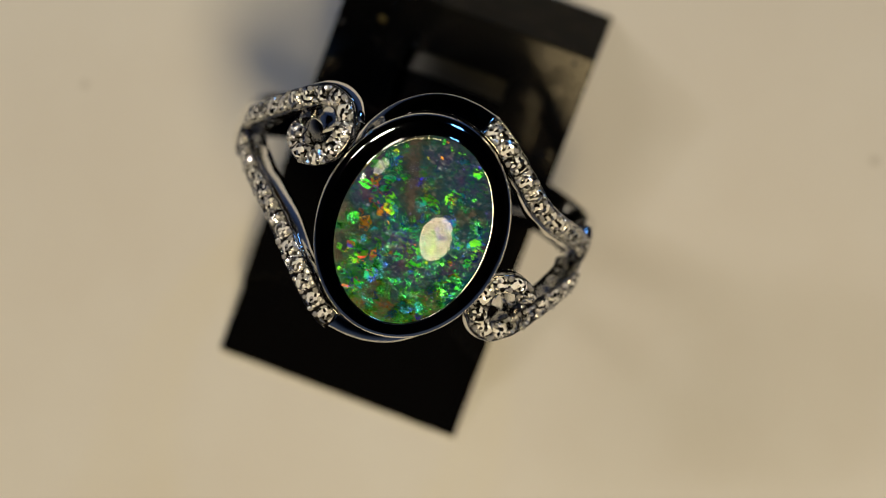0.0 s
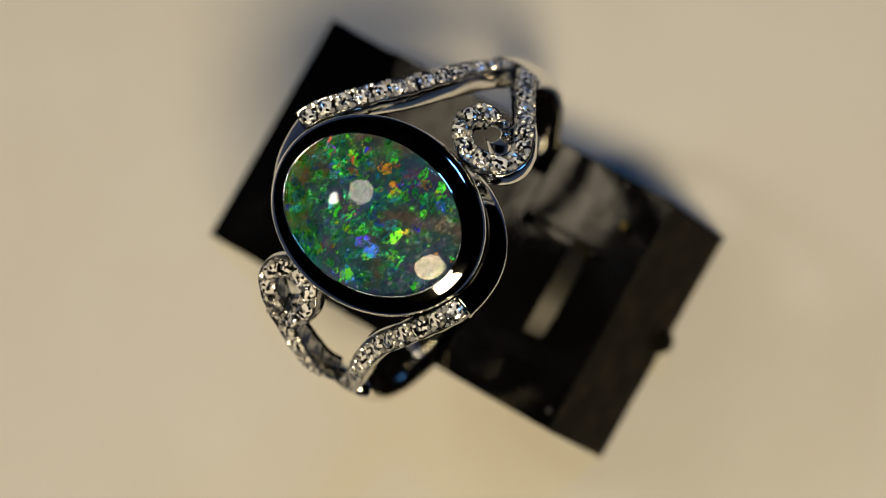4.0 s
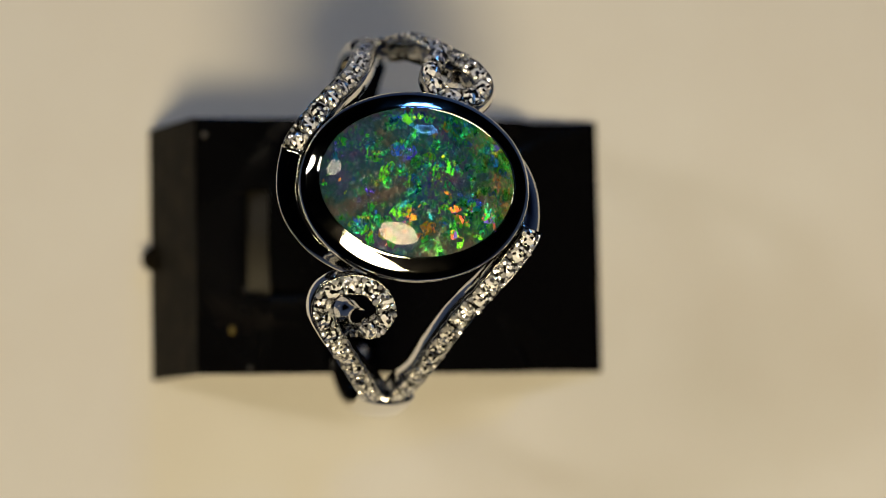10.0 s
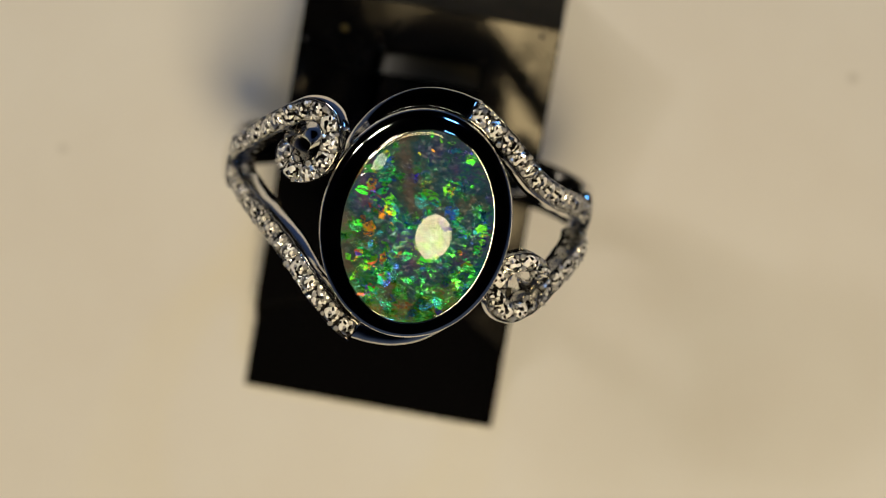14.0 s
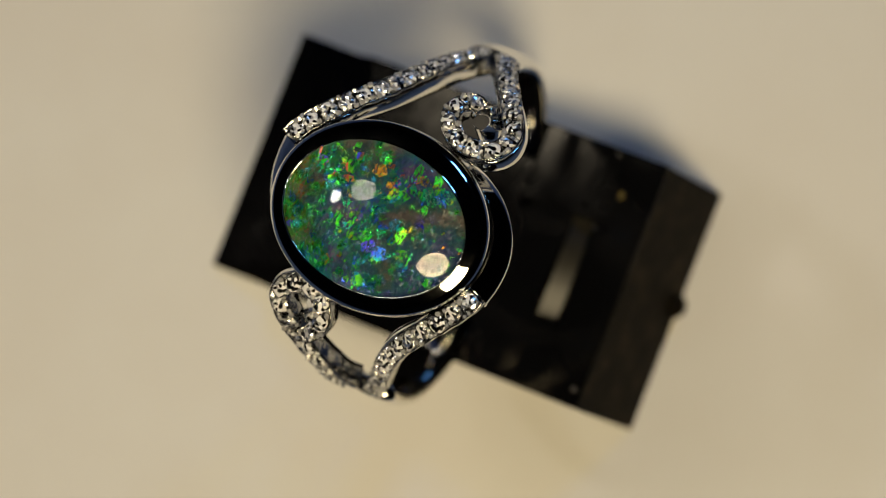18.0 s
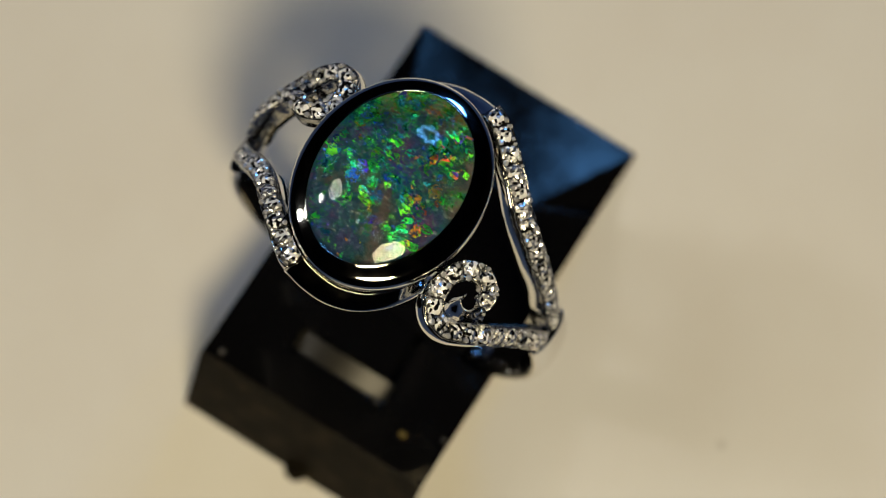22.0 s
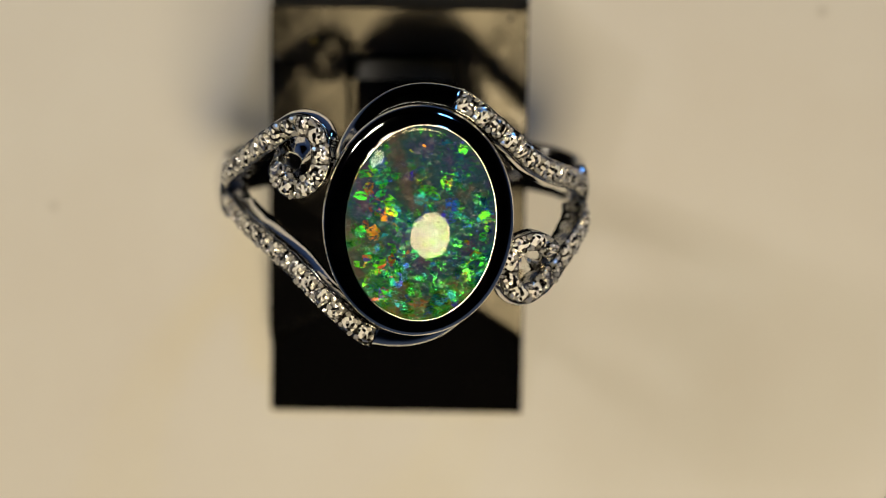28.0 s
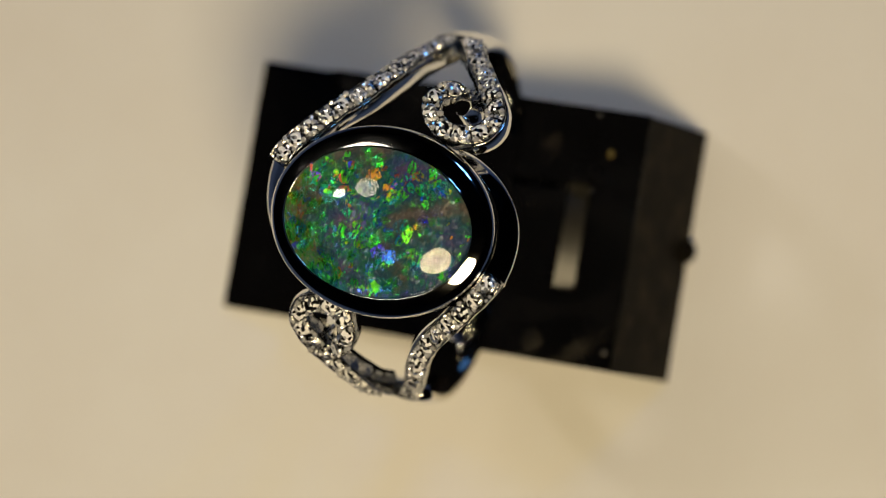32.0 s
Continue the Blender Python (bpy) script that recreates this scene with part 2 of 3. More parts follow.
def frames_along(pts):
    """Tangent, side and outward normal at each point of an arm of the ring."""
    out = []
    for k, p in enumerate(pts):
        t = (pts[min(k + 1, len(pts) - 1)] - pts[max(k - 1, 0)]).normalized()
        up = Vector((p.x, 0, p.z + 12.7))
        up = (up.normalized() + Vector((0, 0, 0.6 * min(1, max(0.1, (p.z + 9.5) / 5))))).normalized()
        s = t.cross(up).normalized()
        out.append((t, s, s.cross(t).normalized()))
    return out


def sweep(name, pts, profile, widths, material, parent, label="", drop=None):
    fr = frames_along(pts)
    verts, faces, m = [], [], len(profile)
    for k, p in enumerate(pts):
        t, s, n = fr[k]
        wd = widths[k]
        for a, b in profile:
            verts.append(p + s * a * wd + n * b)
    for k in range(len(pts) - 1):
        for j in range(m):
            faces.append((k * m + j, k * m + (j + 1) % m, (k + 1) * m + (j + 1) % m, (k + 1) * m + j))
    faces.append(tuple(range(m)))
    faces.append(tuple(range((len(pts) - 1) * m, len(pts) * m)))
    return part(name, mesh_of(name, verts, faces, material), parent, label)


# Setting: table and plain dim room
def slab(name, x0, x1, y0, y1, z0, z1, material, label, category):
    bm = bmesh.new()
    bmesh.ops.create_cube(bm, size=1.0)
    for q in bm.verts:
        q.co = Vector(((q.co.x + 0.5) * (x1 - x0) + x0, (q.co.y + 0.5) * (y1 - y0) + y0, (q.co.z + 0.5) * (z1 - z0) + z0))
    return tagged(bm_part(name, bm, material), label, category, kind="structure")


slab("table", -1.5, 1.5, -1.5, 1.5, -0.06, -0.016, TABLE, "dark blue table top under the turntable", "table")
slab("wall_north", -1.5, 1.5, 1.5, 1.6, -0.06, 1.5, WALL, "plain dark grey wall", "wall")
slab("wall_south", -1.5, 1.5, -1.6, -1.5, -0.06, 1.5, WALL, "plain dark grey wall", "wall")
slab("wall_east", 1.5, 1.6, -1.6, 1.6, -0.06, 1.5, WALL, "plain dark grey wall", "wall")
slab("wall_west", -1.6, -1.5, -1.6, 1.6, -0.06, 1.5, WALL, "plain dark grey wall", "wall")
slab("ceiling", -1.6, 1.6, -1.6, 1.6, 1.5, 1.6, WALL, "plain dark grey ceiling", "ceiling")


# Turntable plate, square with round corners, a little off its axis
def make_turntable():
    root = tagged(new("turntable"), "square cream plastic turntable plate under the ring stand", "turntable")
    half, rc, turn = 35.4, 9.0, radians(-33)
    outline = []
    for cx, cy, a0 in ((1, 1, 0), (-1, 1, 90), (-1, -1, 180), (1, -1, 270)):
        for k in range(13):
            a = radians(a0 + 90 * k / 12)
            outline.append((cx * (half - rc) + rc * math.cos(a), cy * (half - rc) + rc * math.sin(a)))
    prof = [(0.02, 0.0), (0.35, 0.0), (0.7, 0.0), (0.985, 0.0), (0.995, -0.1), (1.0, -0.4), (1.0, -3.0), (0.99, -3.4), (0.02, -3.4)]
    seg = len(outline)
    verts, faces = [], []
    for f, z in prof:
        for x, y in outline:
            x, y = x * f - 0.9, y * f - 1.3
            verts.append((x * math.cos(turn) - y * math.sin(turn), x * math.sin(turn) + y * math.cos(turn), z))
    for j in range(len(prof) - 1):
        for k in range(seg):
            faces.append((j * seg + k, j * seg + (k + 1) % seg, (j + 1) * seg + (k + 1) % seg, (j + 1) * seg + k))
    faces.append(tuple(range(seg)))
    faces.append(tuple(range((len(prof) - 1) * seg, len(prof) * seg)))
    plate = mesh_of("plate", verts, faces, CREAM, smooth=False)
    part("plate", plate, root)
    verts, faces = [], []
    for z, r in ((-3.4, 20), (-15.8, 22)):
        for k in range(48):
            a = 2 * math.pi * k / 48
            verts.append((r * math.cos(a), r * math.sin(a), z))
    for k in range(48):
        faces.append((k, (k + 1) % 48, 48 + (k + 1) % 48, 48 + k))
    faces.append(tuple(range(48, 96)))
    part("drive_foot", mesh_of("drive_foot", verts, faces, MATT), root, "dark round foot under the plate")
    return root


# Ring stand: black wedge with a slot for the ring
XL, XR = -9.3, 6.8
YE, YS, YO = -11.6, 13.15, 17.33
ZE = 0.3
FRONT, SLOPE = 0.416, 0.285  # rise of the front facet and of the main slope
YF = YE + 6.5
ZF = ZE + FRONT * 6.5


def slope_z(y):
    return ZF + SLOPE * (y - YF)


ZS = slope_z(YS)


def taper(x, y):
    """The sides draw in a little towards the back."""
    f = (y - YE) / (YS - YE)
    return x + 0.50 * f if x <= XL else (x + 0.05 * f if x >= XR else x)


def make_stand():
    root = tagged(new("ring_stand"), "glossy black acrylic wedge ring stand with a slot", "ring stand")
    # top with a slit for the band and a trough round a tongue
    xs = [XL, -8.7, -4.2, -3.6, 2.4, 6.2, XR]
    ys = [YE, 2.5, 5.5, 8.83, 10.35, YS]
    deep = {(i, 1): 4.2 for i in range(1, 5)}
    deep[2, 2] = deep[2, 3] = deep[3, 3] = 1.2
    bm = bmesh.new()
    made = {}

    def at(x, y, z):
        key = (round(x, 3), round(y, 3), round(z, 3))
        if key not in made:
            made[key] = bm.verts.new((taper(x, y) * MM, y * MM, z * MM))
        return made[key]

    def d(i, j):
        return deep.get((i, j), 0.0)

    def wall(points):
        seen = []
        for p in points:
            if p not in seen:
                seen.append(p)
        if len(seen) > 2:
            bm.faces.new(seen)

    # front facet, its two corner facets and the slope up to the slit
    el, er = at(XL, YE, ZE), at(XR, YE, ZE)
    il, ir = at(XL + 3.9, YF, ZF), at(XR - 2.5, YF, ZF)
    ql, qr = at(XL, YE + 4.2, 1.2), at(XR, YE + 4.2, 1.2)
    rl, rr = at(XL, YE + 4.95, slope_z(YE + 4.95)), at(XR, YE + 4.95, slope_z(YE + 4.95))
    bm.faces.new((el, er, ir, il))
    bm.faces.new((el, il, ql))
    bm.faces.new((er, qr, ir))
    bm.faces.new((ql, il, rl))
    bm.faces.new((qr, rr, ir))
    bm.faces.new([rl, il, ir, rr] + [at(x, ys[1], slope_z(ys[1])) for x in reversed(xs)])
    for i in range(len(xs) - 1):
        for j in range(len(ys) - 1):
            x0, x1, y0, y1 = xs[i], xs[i + 1], ys[j], ys[j + 1]
            a, b = d(i, j), d(i, j)
            if j:
                bm.faces.new([at(x0, y0, slope_z(y0) - a), at(x1, y0, slope_z(y0) - b), at(x1, y1, slope_z(y1) - b), at(x0, y1, slope_z(y1) - a)])
            if j and i + 2 < len(xs):
                o = d(i + 1, j)
                wall([at(x1, y0, slope_z(y0) - b), at(x1, y1, slope_z(y1) - b), at(x1, y1, slope_z(y1) - o), at(x1, y0, slope_z(y0) - o)])
            if j + 2 < len(ys):
                c, e = d(i, j + 1), d(i, j + 1)
                wall([at(x0, y1, slope_z(y1) - a), at(x1, y1, slope_z(y1) - b), at(x1, y1, slope_z(y1) - e), at(x0, y1, slope_z(y1) - c)])
    n = len(xs) - 1
    bm.faces.new([el, er] + [at(x, YE, 0) for x in reversed(xs)])
    for i in range(n):
        bm.faces.new([at(xs[i], YS, ZS), at(xs[i + 1], YS, ZS), at(xs[i + 1], YS, 0), at(xs[i], YS, 0)])
        bm.faces.new([at(xs[i], YE, 0), at(xs[i + 1], YE, 0), at(xs[i + 1], YS, 0), at(xs[i], YS, 0)])
    for x, e, q, r in ((XL, el, ql, rl), (XR, er, qr, rr)):
        bm.faces.new([e, q, r] + [at(x, y, slope_z(y)) for y in ys[1:]] + [at(x, YS, 0), at(x, YE, 0)])
    for w in bm.verts:
        w.co.z *= 1 - 0.0065 * (w.co.x / MM + 1)
    bmesh.ops.recalc_face_normals(bm, faces=bm.faces)
    edges = [e for e in bm.edges if len(e.link_faces) == 2 and e.calc_face_angle(0) > 0.3]
    bmesh.ops.bevel(bm, geom=edges, offset=0.07 * MM, segments=2, affect="EDGES", profile=0.6)
    bm_part("wedge", bm, ACRYLIC, root)
    # lips that close over the band in the slit
    for y0, y1 in ((2.54, 3.98), (4.02, 5.46)):
        bm = bmesh.new()
        top = [bm.verts.new((x * MM, y * MM, slope_z(y) * MM)) for x, y in ((-6.6, y0), (3.5, y0), (3.5, y1), (-6.6, y1))]
        low = [bm.verts.new((q.co.x, q.co.y, q.co.z - 0.55 * MM)) for q in top]
        for k in range(4):
            bm.faces.new((top[k], top[(k + 1) % 4], low[(k + 1) % 4], low[k]))
        bm.faces.new(top)
        bm.faces.new(low)
        bmesh.ops.recalc_face_normals(bm, faces=bm.faces)
        bmesh.ops.bevel(bm, geom=list(bm.edges), offset=0.03 * MM, segments=2, affect="EDGES", profile=0.6)
        for w in bm.verts:
            w.co.z *= 1 - 0.0065 * (w.co.x / MM + 1)
        bm_part("slit_lip", bm, ACRYLIC, root)
    # satin lining in the bent groove behind the slit
    bm = bmesh.new()
    across = [-4.15 + 6.5 * k / 12 for k in range(13)]
    top, low = [], []
    for x in across:
        for y in (8.95, 10.25):
            z = slope_z(9.6) - 0.36 - 0.04 * (y - 9.6) - 0.045 * (x + 0.9) ** 2
            top.append(bm.verts.new((x * MM, y * MM, z * MM)))
            low.append(bm.verts.new((x * MM, y * MM, (z - 0.1) * MM)))
    for k in range(0, 24, 2):
        bm.faces.new((top[k], top[k + 1], top[k + 3], top[k + 2]))
        bm.faces.new((low[k], low[k + 1], low[k + 3], low[k + 2]))
        bm.faces.new((top[k], top[k + 2], low[k + 2], low[k]))
        bm.faces.new((top[k + 1], top[k + 3], low[k + 3], low[k + 1]))
    bm.faces.new((top[0], top[1], low[1], low[0]))
    bm.faces.new((top[-2], top[-1], low[-1], low[-2]))
    bmesh.ops.recalc_face_normals(bm, faces=bm.faces)
    bm_part("slot_lining", bm, LINING, root, "dull beige lining in the bent groove")
    # sloped matt back
    bm = bmesh.new()
    q = [(0, YS, 0.0), (0, YS, ZS - 0.05), (1, YO, 0.25), (1, YO, 0.0)]
    left = [bm.verts.new(((-9.29 if foot else taper(XL, YS)) * MM, (y + 0.02) * MM, z * MM)) for foot, y, z in q]
    right = [bm.verts.new(((6.92 if foot else taper(XR, YS)) * MM, (y + 0.02) * MM, z * MM)) for foot, y, z in q]
    for k in range(4):
        bm.faces.new((left[k], left[(k + 1) % 4], right[(k + 1) % 4], right[k]))
    bm.faces.new(left)
    bm.faces.new(right)
    bmesh.ops.recalc_face_normals(bm, faces=bm.faces)
    bmesh.ops.bevel(bm, geom=list(bm.edges), offset=0.05 * MM, segments=2, affect="EDGES", profile=0.6)
    bm_part("back_panel", bm, MATT, root, "matt brown-black sloped back")
    # specks of dust stuck to the slope
    rnd = random.Random(3)
    for x, y, size, m, words in ((-6.18, 11.08, 0.26, DUST, "yellow-brown speck of dust"), (5.75, 12.65, 0.2, LINT, "pale fleck of dust"), (-3.8, 10.3, 0.12, LINT, "pale fleck of dust"), (-8.48, 10.07, 0.16, LINT, "pale fleck of dust")):
        bm = bmesh.new()
        bmesh.ops.create_icosphere(bm, subdivisions=2, radius=size * MM)
        for w in bm.verts:
            w.co *= rnd.uniform(0.75, 1.2)
            z = slope_z(y) * (1 - 0.0065 * (x + 1))
            w.co = Vector((w.co.x + x * MM, w.co.y * 0.8 + y * MM, w.co.z * 0.4 + (z + 0.04) * MM))
        bm_part("dust_speck", bm, m, root, words, smooth=True)
    # moulding nub on the back's foot
    bm = bmesh.new()
    bmesh.ops.create_uvsphere(bm, u_segments=20, v_segments=12, radius=0.75 * MM)
    for w in bm.verts:
        w.co = Vector((w.co.x - 1.5 * MM, w.co.y * 0.8 + 17.2 * MM, w.co.z * 0.9 + 1.0 * MM))
    bm_part("nub", bm, MATT, root, smooth=True)
    return root


# Ring, in its own axes: x across the finger, y along it, z out of the stone; the stone's top is the origin
OA, OB = 3.887, 5.152
OX, OY = 0.166, 0.003
BA, BB = 4.971, 6.077  # the bezel's outer edge
RIM = -0.95  # height of the stone's edge below its top


def dome_z(x, y):
    x, y = x - OX + 0.24, y - OY + 0.32
    return -0.036 * x * x - 0.033 * y * y - 0.276 * ((x / OA) ** 2 + (y / OB) ** 2) ** 2


def make_opal(ring):
    rings, seg = 24, 96
    verts, faces = [(OX, OY, 0)], []
    for r in range(1, rings + 1):
        f = r / rings
        for k in range(seg):
            a = 2 * math.pi * k / seg
            x, y = OX + OA * f * math.cos(a), OY + OB * f * math.sin(a)
            verts.append((x, y, dome_z(x, y)))
    for k in range(seg):
        faces.append((0, 1 + k, 1 + (k + 1) % seg))
    for r in range(rings - 1):
        for k in range(seg):
            a, b = 1 + r * seg, 1 + (r + 1) * seg
            faces.append((a + k, b + k, b + (k + 1) % seg, a + (k + 1) % seg))
    inner = [(OX + (x - OX) * 0.985, OY + (y - OY) * 0.985, z - 0.30) for x, y, z in verts]
    # body, just below the clear cap
    body = part("opal", mesh_of("opal_body", inner, faces, POTCH), ring, "black opal cabochon with green, blue and orange flashes")
    n = len(verts)
    low = [(x, y, -2.4) for x, y, z in verts[-seg:]]
    vs = verts + low
    fs = list(faces)
    for k in range(seg):
        fs.append((n - seg + k, n + k, n + (k + 1) % seg, n - seg + (k + 1) % seg))
    fs.append(tuple(range(n, n + seg)))
    cap = part("clear_cap", mesh_of("clear_cap", vs, fs, CLEAR), body, "clear polished top of the stone")
    cap.visible_shadow = False
    make_flakes(body, "colour_shard", FLAKE, 420, 11, "thin green, blue and teal shards inside the opal")
    make_flakes(body, "broad_flake", BROAD, 95, 23, "broad green, orange and violet flakes inside the opal")


def make_flakes(body, name, material, wanted, seed, words):
    """Neighbouring flakes lean alike and so light up together; they gather in streaks and leave smoky gaps."""
    rnd = random.Random(seed)
    verts, faces = [], []
    broad = material is BROAD
    count = 0
    while count < wanted:
        x, y = rnd.uniform(-1, 1), rnd.uniform(-1, 1)
        if x * x + y * y > 0.94:
            continue
        x, y = OX + x * OA * 0.97, OY + y * OB * 0.97
        dense = noise.noise(Vector((x * 0.75, y * 1.1, 3.1))) + 0.6 * noise.noise(Vector((x * 1.9, y * 2.4, 7.7)))
        if dense - 0.09 * max(0, y - 1) < rnd.uniform(-0.45, 0.45):
            continue
        count += 1
        if broad:
            size, stretch = rnd.uniform(0.22, 0.50), rnd.uniform(0.55, 0.95)
        else:
            size = rnd.uniform(0.08, 0.18) if rnd.random() < 0.6 else rnd.uniform(0.2, 0.45)
            stretch = rnd.uniform(0.25, 0.7)
        stray = 0.24 if broad else 0.15
        field = Vector((x * 0.55, y * 0.55, 0.0))
        lean = Vector((0.55 * noise.noise(field + Vector((11, 0, 1))) + rnd.gauss(0, stray), 0.55 * noise.noise(field + Vector((0, 17, 5))) + rnd.gauss(0, stray), 0.7))
        # a band of flakes that flash from the far side
        if 0.2 < y < 3.2 and rnd.random() < (0.5 if broad else 0.3):
            lean += Vector((-0.17, 0.21, 0.0))
        z = dome_z(x, y) - rnd.uniform(0.06, 0.27)
        nrm = Vector((0.2 * (x - OX), 0.17 * (y - OY), 1)).normalized()
        nrm = (nrm * 0.4 + lean).normalized()
        s = nrm.orthogonal().normalized()
        t = nrm.cross(s)
        # the shards follow the grain of the stone
        way = 3.0 * noise.noise(Vector((x * 0.35, y * 0.35, 9.0))) + rnd.gauss(0, 0.45)
        m = rnd.randint(5, 7) if broad else rnd.randint(6, 9)
        base = len(verts)
        for k in range(m):
            a = 2 * math.pi * (k + rnd.uniform(-0.25, 0.25)) / m
            r = size * (rnd.uniform(0.75, 1.2) if broad else rnd.uniform(0.5, 1.25))
            u, v = r * math.cos(a), r * stretch * math.sin(a)
            verts.append(Vector((x, y, z)) + s * (u * math.cos(way) - v * math.sin(way)) + t * (u * math.sin(way) + v * math.cos(way)))
        faces.append(tuple(range(base, base + m)))
    me = bpy.data.meshes.new(name)
    me.from_pydata([tuple(p * MM) for p in verts], [], faces)
    me.materials.append(material)
    tagged(part(name, me, body, words), kind="stuff")


def make_bezel(ring):
    # heights from the stone's edge
    inner = [(-0.09, -0.30), (-0.08, 0.02), (-0.055, 0.05), (-0.03, 0.055), (0.0, 0.045), (0.02, 0.025)]
    outer = [(0.897, -0.72), (0.905, -0.78), (0.905, -0.86), (0.90, -1.05), (0.88, -1.35), (0.8, -1.95), (0.5, -2.9), (0.0, -3.3), (-0.4, -3.0), (-0.3, -1.0)]
    seg = 128
    verts, faces, m = [], [], len(inner) + 18 + len(outer)
    for k in range(seg):
        a = 2 * math.pi * k / seg
        c, s = math.cos(a), math.sin(a)
        # nearly flat next to the stone, flattest on one side, then rolling over to the outer edge
        lift = math.cos(a - radians(45))
        flat, bend = 16 + 5 * lift, 20.5 + 4.5 * lift
        prof, d, z = list(inner), 0.04, 0.012
        for i in range(18):
            prof.append((d, z))
            slope = flat + (bend - flat) * i / 9 if i < 9 else (bend + (74 - bend) * ((i - 9) / 8) ** 1.15 if i < 13 else 41 + 2.5 * (i - 12))
            d, z = d + 0.0475, z - 0.0475 * math.tan(radians(slope))
        for d, z in prof + outer:
            f = d / 0.905
            verts.append((OX * (1 - f) + (OA + (BA - OA) * f) * c, OY * (1 - f) + (OB + (BB - OB) * f) * s, z + RIM))
    for k in range(seg):
        for j in range(m):
            faces.append((k * m + j, k * m + (j + 1) % m, ((k + 1) % seg) * m + (j + 1) % m, ((k + 1) % seg) * m + j))
    part("bezel", mesh_of("bezel", verts, faces, GOLD), ring, "polished white gold bezel round the stone")


LEAN, SIDE, TWIST = -0.012, 0.088, 0.075  # the hoop leans and twists a little against the stone's face


def make_shank(ring):
    prof = [(-1.0, 0.0), (-0.97, 0.28), (-0.72, 0.52), (-0.35, 0.66), (0, 0.70), (0.35, 0.66), (0.72, 0.52), (0.97, 0.28), (1.0, 0.0), (0.85, -0.45), (0.4, -0.62), (-0.4, -0.62), (-0.85, -0.45)]
    verts, faces, m = [], [], len(prof)
    n = 96
    for k in range(n + 1):
        a = radians(162 + 216 * k / n)
        end = abs(k / n - 0.5) * 2
        wd = 1.45 + 0.1 * end
        for b, h in prof:
            r = 10.2 + h * (1 - 0.15 * end)
            z = -13.9 + r * math.sin(a)
            verts.append((r * math.cos(a) + SIDE * z, b * wd + LEAN * z + TWIST * r * math.cos(a), z))
    for k in range(n):
        for j in range(m):
            faces.append((k * m + j, k * m + (j + 1) % m, (k + 1) * m + (j + 1) % m, (k + 1) * m + j))
    faces.append(tuple(range(m)))
    faces.append(tuple(range(n * m, (n + 1) * m)))
    part("shank", mesh_of("shank", verts, faces, GOLD), ring, "plain polished white gold band")


def stone_mesh():
    verts, faces = [], []
    rows = [(0.29, 0.15, 0.0), (0.41, 0.08, 0.5), (0.49, 0.0, 0.0), (0.49, -0.03, 0.0), (0.25, -0.26, 0.5)]
    for r, z, o in rows:
        for k in range(8):
            a = 2 * math.pi * (k + o) / 8
            verts.append((r * math.cos(a), r * math.sin(a), z))
    faces.append(tuple(range(8)))
    for j in range(4):
        for k in range(8):
            a, b, c, d = j * 8 + k, j * 8 + (k + 1) % 8, (j + 1) * 8 + (k + 1) % 8, (j + 1) * 8 + k
            if rows[j][2] == rows[j + 1][2]:
                faces.append((a, b, c, d))
            elif rows[j][2] == 0:
                faces.append((a, b, d))
                faces.append((b, c, d))
            else:
                faces.append((a, c, d))
                faces.append((a, b, c))
    verts.append((0, 0, -0.42))
    for k in range(8):
        faces.append((32 + k, 32 + (k + 1) % 8, 40))
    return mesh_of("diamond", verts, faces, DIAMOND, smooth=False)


def bead_mesh():
    bm = bmesh.new()
    bmesh.ops.create_icosphere(bm, subdivisions=1, radius=0.155 * MM)
    me = bpy.data.meshes.new("prong")
    bm.to_mesh(me)
    bm.free()
    me.materials.append(BEAD)
    return me


SCROLL = [(-10.15, 0.09, -9.8), (-9.96, 0.75, -8.14), (-9.31, 1.64, -6.35), (-8.37, 2.7, -4.85), (-7.38, 3.71, -3.56), (-6.36, 4.34, -2.66), (-5.5, 4.09, -2.06), (-5.13, 3.17, -1.77),
          (-5.24, 2.07, -1.67), (-6.01, 1.19, -1.77), (-6.84, 1.19, -2.11), (-7.32, 1.81, -2.46), (-7.15, 2.37, -2.66)]
TIP = [(-7.15, 2.37, -2.76), (-6.67, 2.65, -3.11), (-6.21, 2.38, -3.46), (-6.24, 1.98, -3.76)]
SWEEPING = [(-10.11, -1.1, -10.43), (-9.07, -1.84, -8.14), (-7.79, -2.42, -5.75), (-6.25, -3.22, -3.76), (-4.9, -4.29, -2.66), (-3.65, -5.27, -2.06), (-2.52, -6.05, -1.8), (-1.65, -6.43, -1.75)]
PLAIN = [(-1.65, -6.43, -1.85), (-0.65, -6.55, -2.16), (0.55, -6.47, -2.46), (1.82, -6.0, -2.66), (3.01, -5.04, -2.81), (3.8, -3.87, -3.01), (4.19, -2.85, -3.31), (4.29, -1.94, -3.66)]
ARM = [(-1, -0.06), (-0.97, 0.05), (-0.86, 0.05), (-0.8, -0.05), (0.8, -0.05), (0.86, 0.05), (0.97, 0.05), (1, -0.06), (1.02, -0.5), (0.95, -1.0), (0.6, -1.35), (-0.6, -1.35), (-0.95, -1.0), (-1.02, -0.5)]
STRIP = [(-1, -0.12), (-0.99, -0.03), (-0.975, 0.0), (-0.95, -0.008), (-0.5, -0.125), (-0.1, -0.23), (0.3, -0.345), (0.7, -0.48), (0.9, -0.58), (0.97, -0.63), (0.99, -0.68), (1, -0.78), (1.0, -1.0), (0.5, -1.5), (-0.5, -1.5), (-1.0, -0.8)]


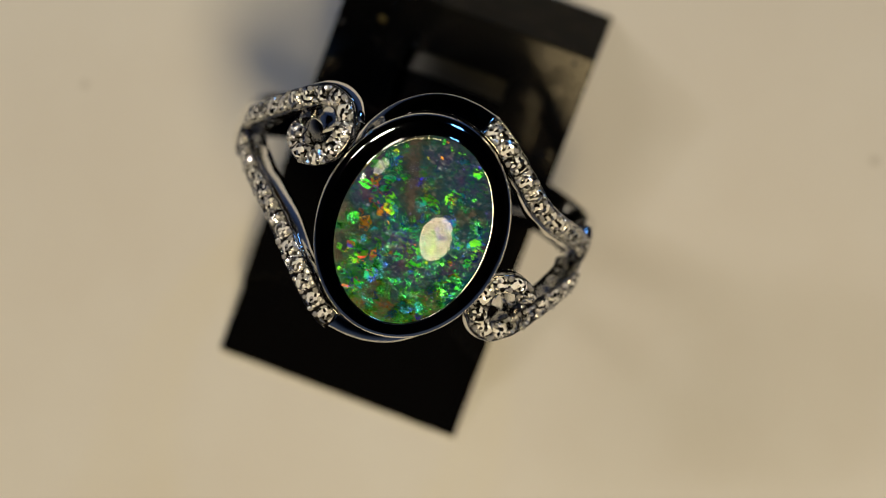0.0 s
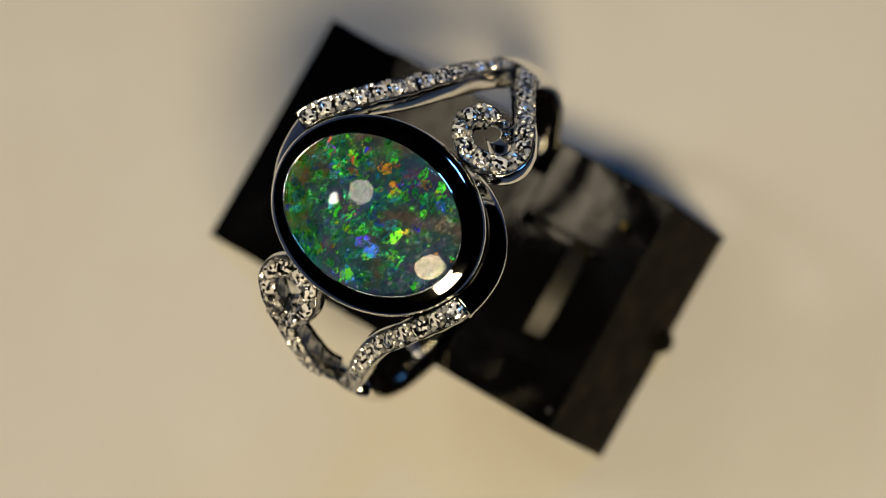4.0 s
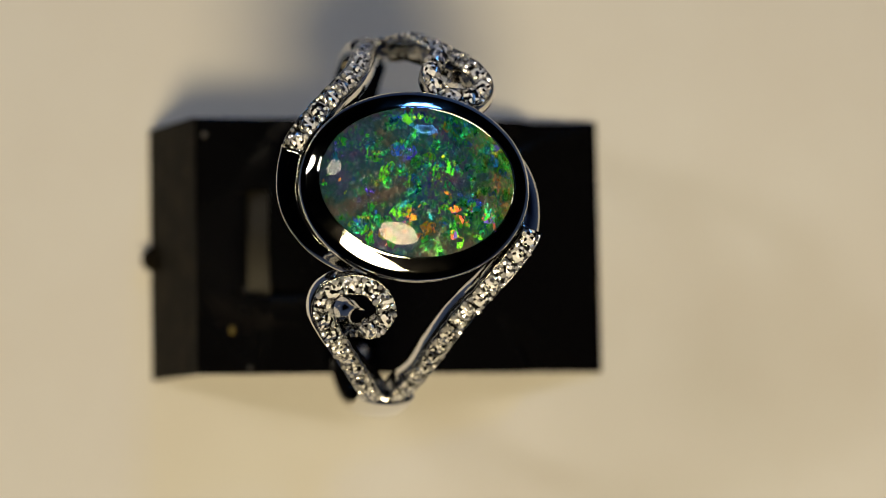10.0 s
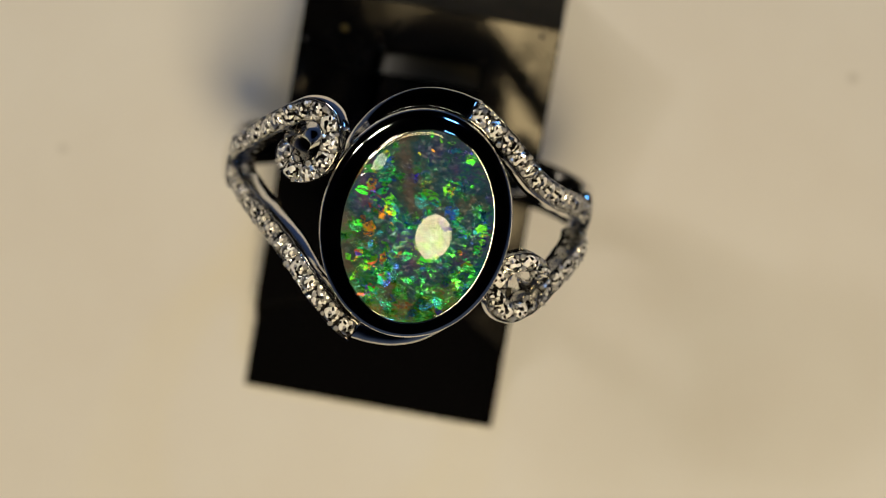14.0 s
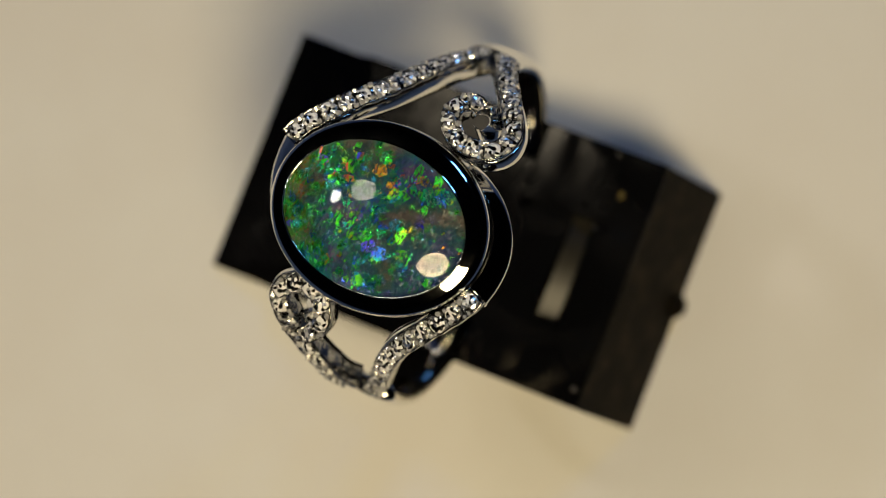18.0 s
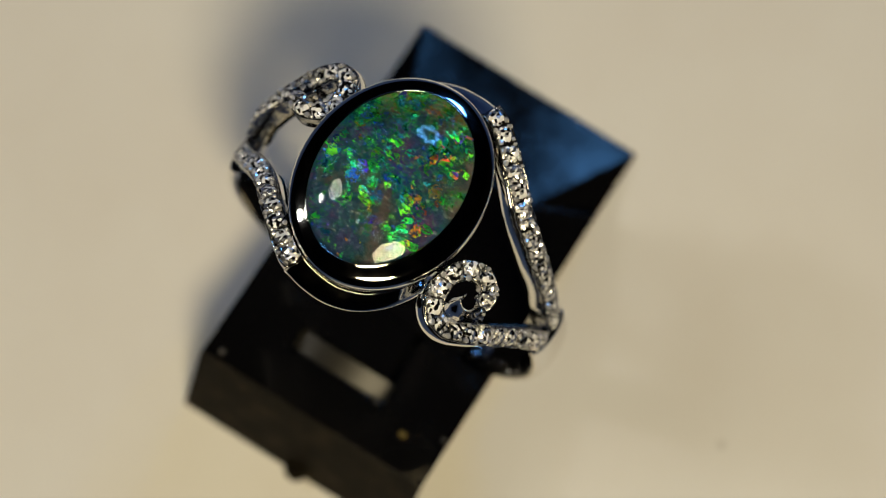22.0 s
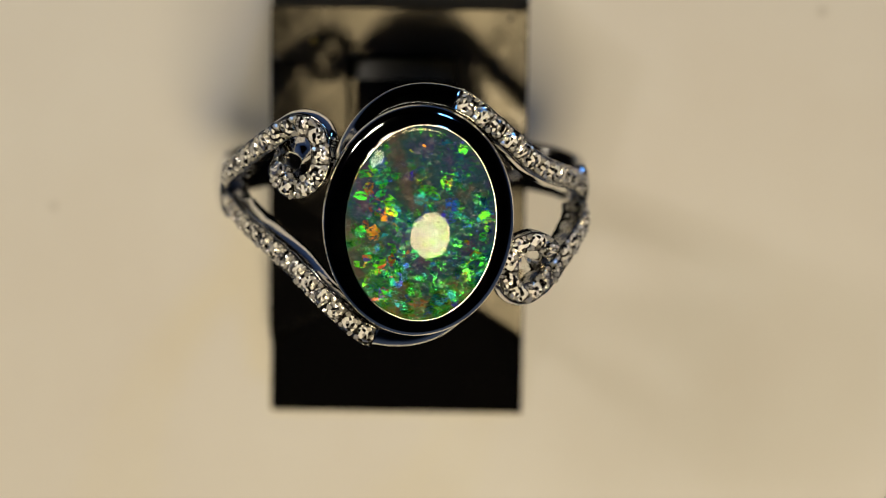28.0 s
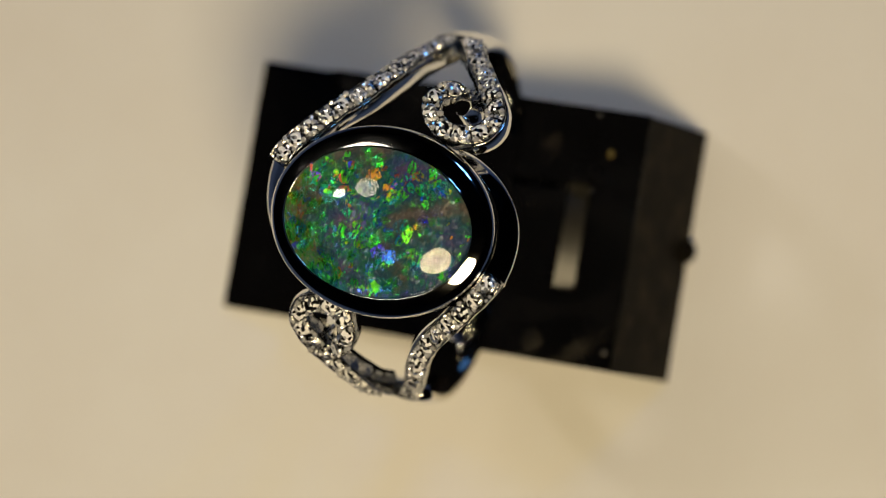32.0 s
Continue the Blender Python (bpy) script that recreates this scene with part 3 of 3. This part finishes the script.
def turned(points, half, scroll=False):
    if half and scroll:  # this scroll lies a little lower and nearer the middle
        points = [(x, y - 0.65 * min(1, y / 2), z - 0.5 * min(1, max(0, y))) for x, y, z in points]
    return [(x + SIDE * z, y + LEAN * z, z) if not half else (-x + SIDE * z, -y + LEAN * z, z) for x, y, z in points]


def make_arms(ring):
    stone, bead = stone_mesh(), bead_mesh()
    for half in (0, 1):
        for kind, path in (("scroll_arm", SCROLL), ("sweeping_arm", SWEEPING)):
            pts, length = spline(turned(path, half, path is SCROLL), 90)
            sides = [(0.57 if kind == "sweeping_arm" else 0.57 - 0.10 * max(0, (k - 45) / 45)) + 0.02 * math.sin(k * 0.9) for k in range(90)]
            arm = sweep(kind, pts, ARM, sides, CAST, ring, "white gold arm set with small diamonds")
            count = int(length / 1.02)
            at, _ = spline(turned(path, half, path is SCROLL), count * 2 + 1)
            fr = frames_along(at)
            rnd = random.Random(half * 7 + len(path))
            for k in range(1, count * 2, 2):
                t, s, n = fr[k]
                m = Matrix((s, t, n)).transposed().to_4x4()
                m = m @ pose(0, 0, 0, rnd.uniform(-14, 14), rnd.uniform(-14, 14), rnd.uniform(0, 45))
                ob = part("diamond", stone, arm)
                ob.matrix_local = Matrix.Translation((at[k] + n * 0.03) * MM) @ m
            for k in range(2, count * 2 - 1, 2):
                t, s, n = fr[k]
                for side, along in ((-1, -0.16), (1, -0.14), (-1, 0.15), (1, 0.17)):
                    ob = part("prong", bead, arm)
                    size = rnd.uniform(0.7, 1.35)
                    ob.matrix_local = Matrix.Translation((at[k] + s * side * rnd.uniform(0.27, 0.45) + n * 0.06 + t * (along + rnd.uniform(-0.10, 0.10))) * MM) @ pose(0, 0, 0, rnd.uniform(0, 90), 0, rnd.uniform(0, 90)) @ Matrix.Diagonal((size * rnd.uniform(0.8, 1.0), size, size * rnd.uniform(0.7, 1.0), 1))
        pts, _ = spline(turned(SCROLL, half, True), 90)
        edge = [(-0.98, -0.10), (-1.12, -0.22), (-1.3, -0.55), (-1.34, -0.95), (-1.2, -1.2), (-0.9, -1.2), (-0.9, -0.3)]
        sweep("polished_edge", pts[30:62], edge, [0.60 - 0.12 * abs(k - 18) / 18 for k in range(32)], GOLD, ring, "polished outer edge of the scroll")
        # polished inner wall of the sweeping arm, widest in its middle
        pts, _ = spline(turned(SWEEPING, half), 90)
        wall = [(-0.80, -0.16), (-0.90, -0.14), (-1.04, -0.28), (-1.18, -0.58), (-1.26, -0.9), (-1.2, -1.15), (-0.8, -1.25)]
        sweep("polished_wall", pts[10:86], wall, [0.57 + 0.11 * math.sin(math.pi * min(1, k / 66)) for k in range(76)], GOLD, ring, "polished inner wall of the sweeping arm")
        pts, _ = spline(turned(TIP, half, True), 24)
        sweep("scroll_tip", pts, STRIP, [0.32 - 0.18 * (k / 23) for k in range(24)], GOLD, ring, "polished curled end of the scroll")
        pts, _ = spline(turned(PLAIN, half), 50)
        sweep("plain_arm", pts, STRIP, [0.52 - 0.22 * (k / 49) for k in range(50)], GOLD, ring, "polished plain end of the arm hugging the bezel")


N = Vector((0.029, -0.230, 1)).normalized()
U = (Vector((1, 0, 0)) - N * N.x).normalized()
RING_IN_STAND = Matrix.Translation(Vector((1.029, -1.152, 26.474)) * MM) @ Matrix((U, N.cross(U), N)).transposed().to_4x4() @ pose(0, 0, 0, 0, 0, -3.0)


def make_ring():
    root = tagged(new("ring"), "white gold ring with oval black opal and diamond scroll arms", "ring")
    make_shank(root)
    make_opal(root)
    make_bezel(root)
    make_arms(root)
    return root


turntable = make_turntable()
stand = make_stand()
ring = make_ring()


def motions():
    # the motor's speed wavers a little
    turns = [(t, pose(0, 0, 0, 0, 0, a)) for t, a in (
        (0, -21.64), (1, -46.14), (2, -70.74), (3, -95.52), (4, -120.44), (5, -145.39), (6, -170.16), (7, -194.75),
        (8, -219.56), (9, -244.64), (10, -269.85), (11, -295.09), (12, -320.38), (13, -345.70), (14, -370.99), (15, -396.31),
        (16, -421.62), (17, -446.93), (18, -472.30), (19, -497.70), (20, -522.97), (21, -548.04), (22, -572.96), (23, -597.83),
        (24, -622.67), (25, -647.48), (26, -672.23), (27, -696.99), (28, -721.81), (29, -746.60), (30, -771.18), (31, -795.79),
        (32, -820.54))]
    walk(turntable, turns)
    walk(stand, [(t, m @ pose(0, 0, 0, 0, 0, 1.05)) for t, m in turns])
    walk(ring, [(t, m @ RING_IN_STAND) for t, m in turns])


motions()
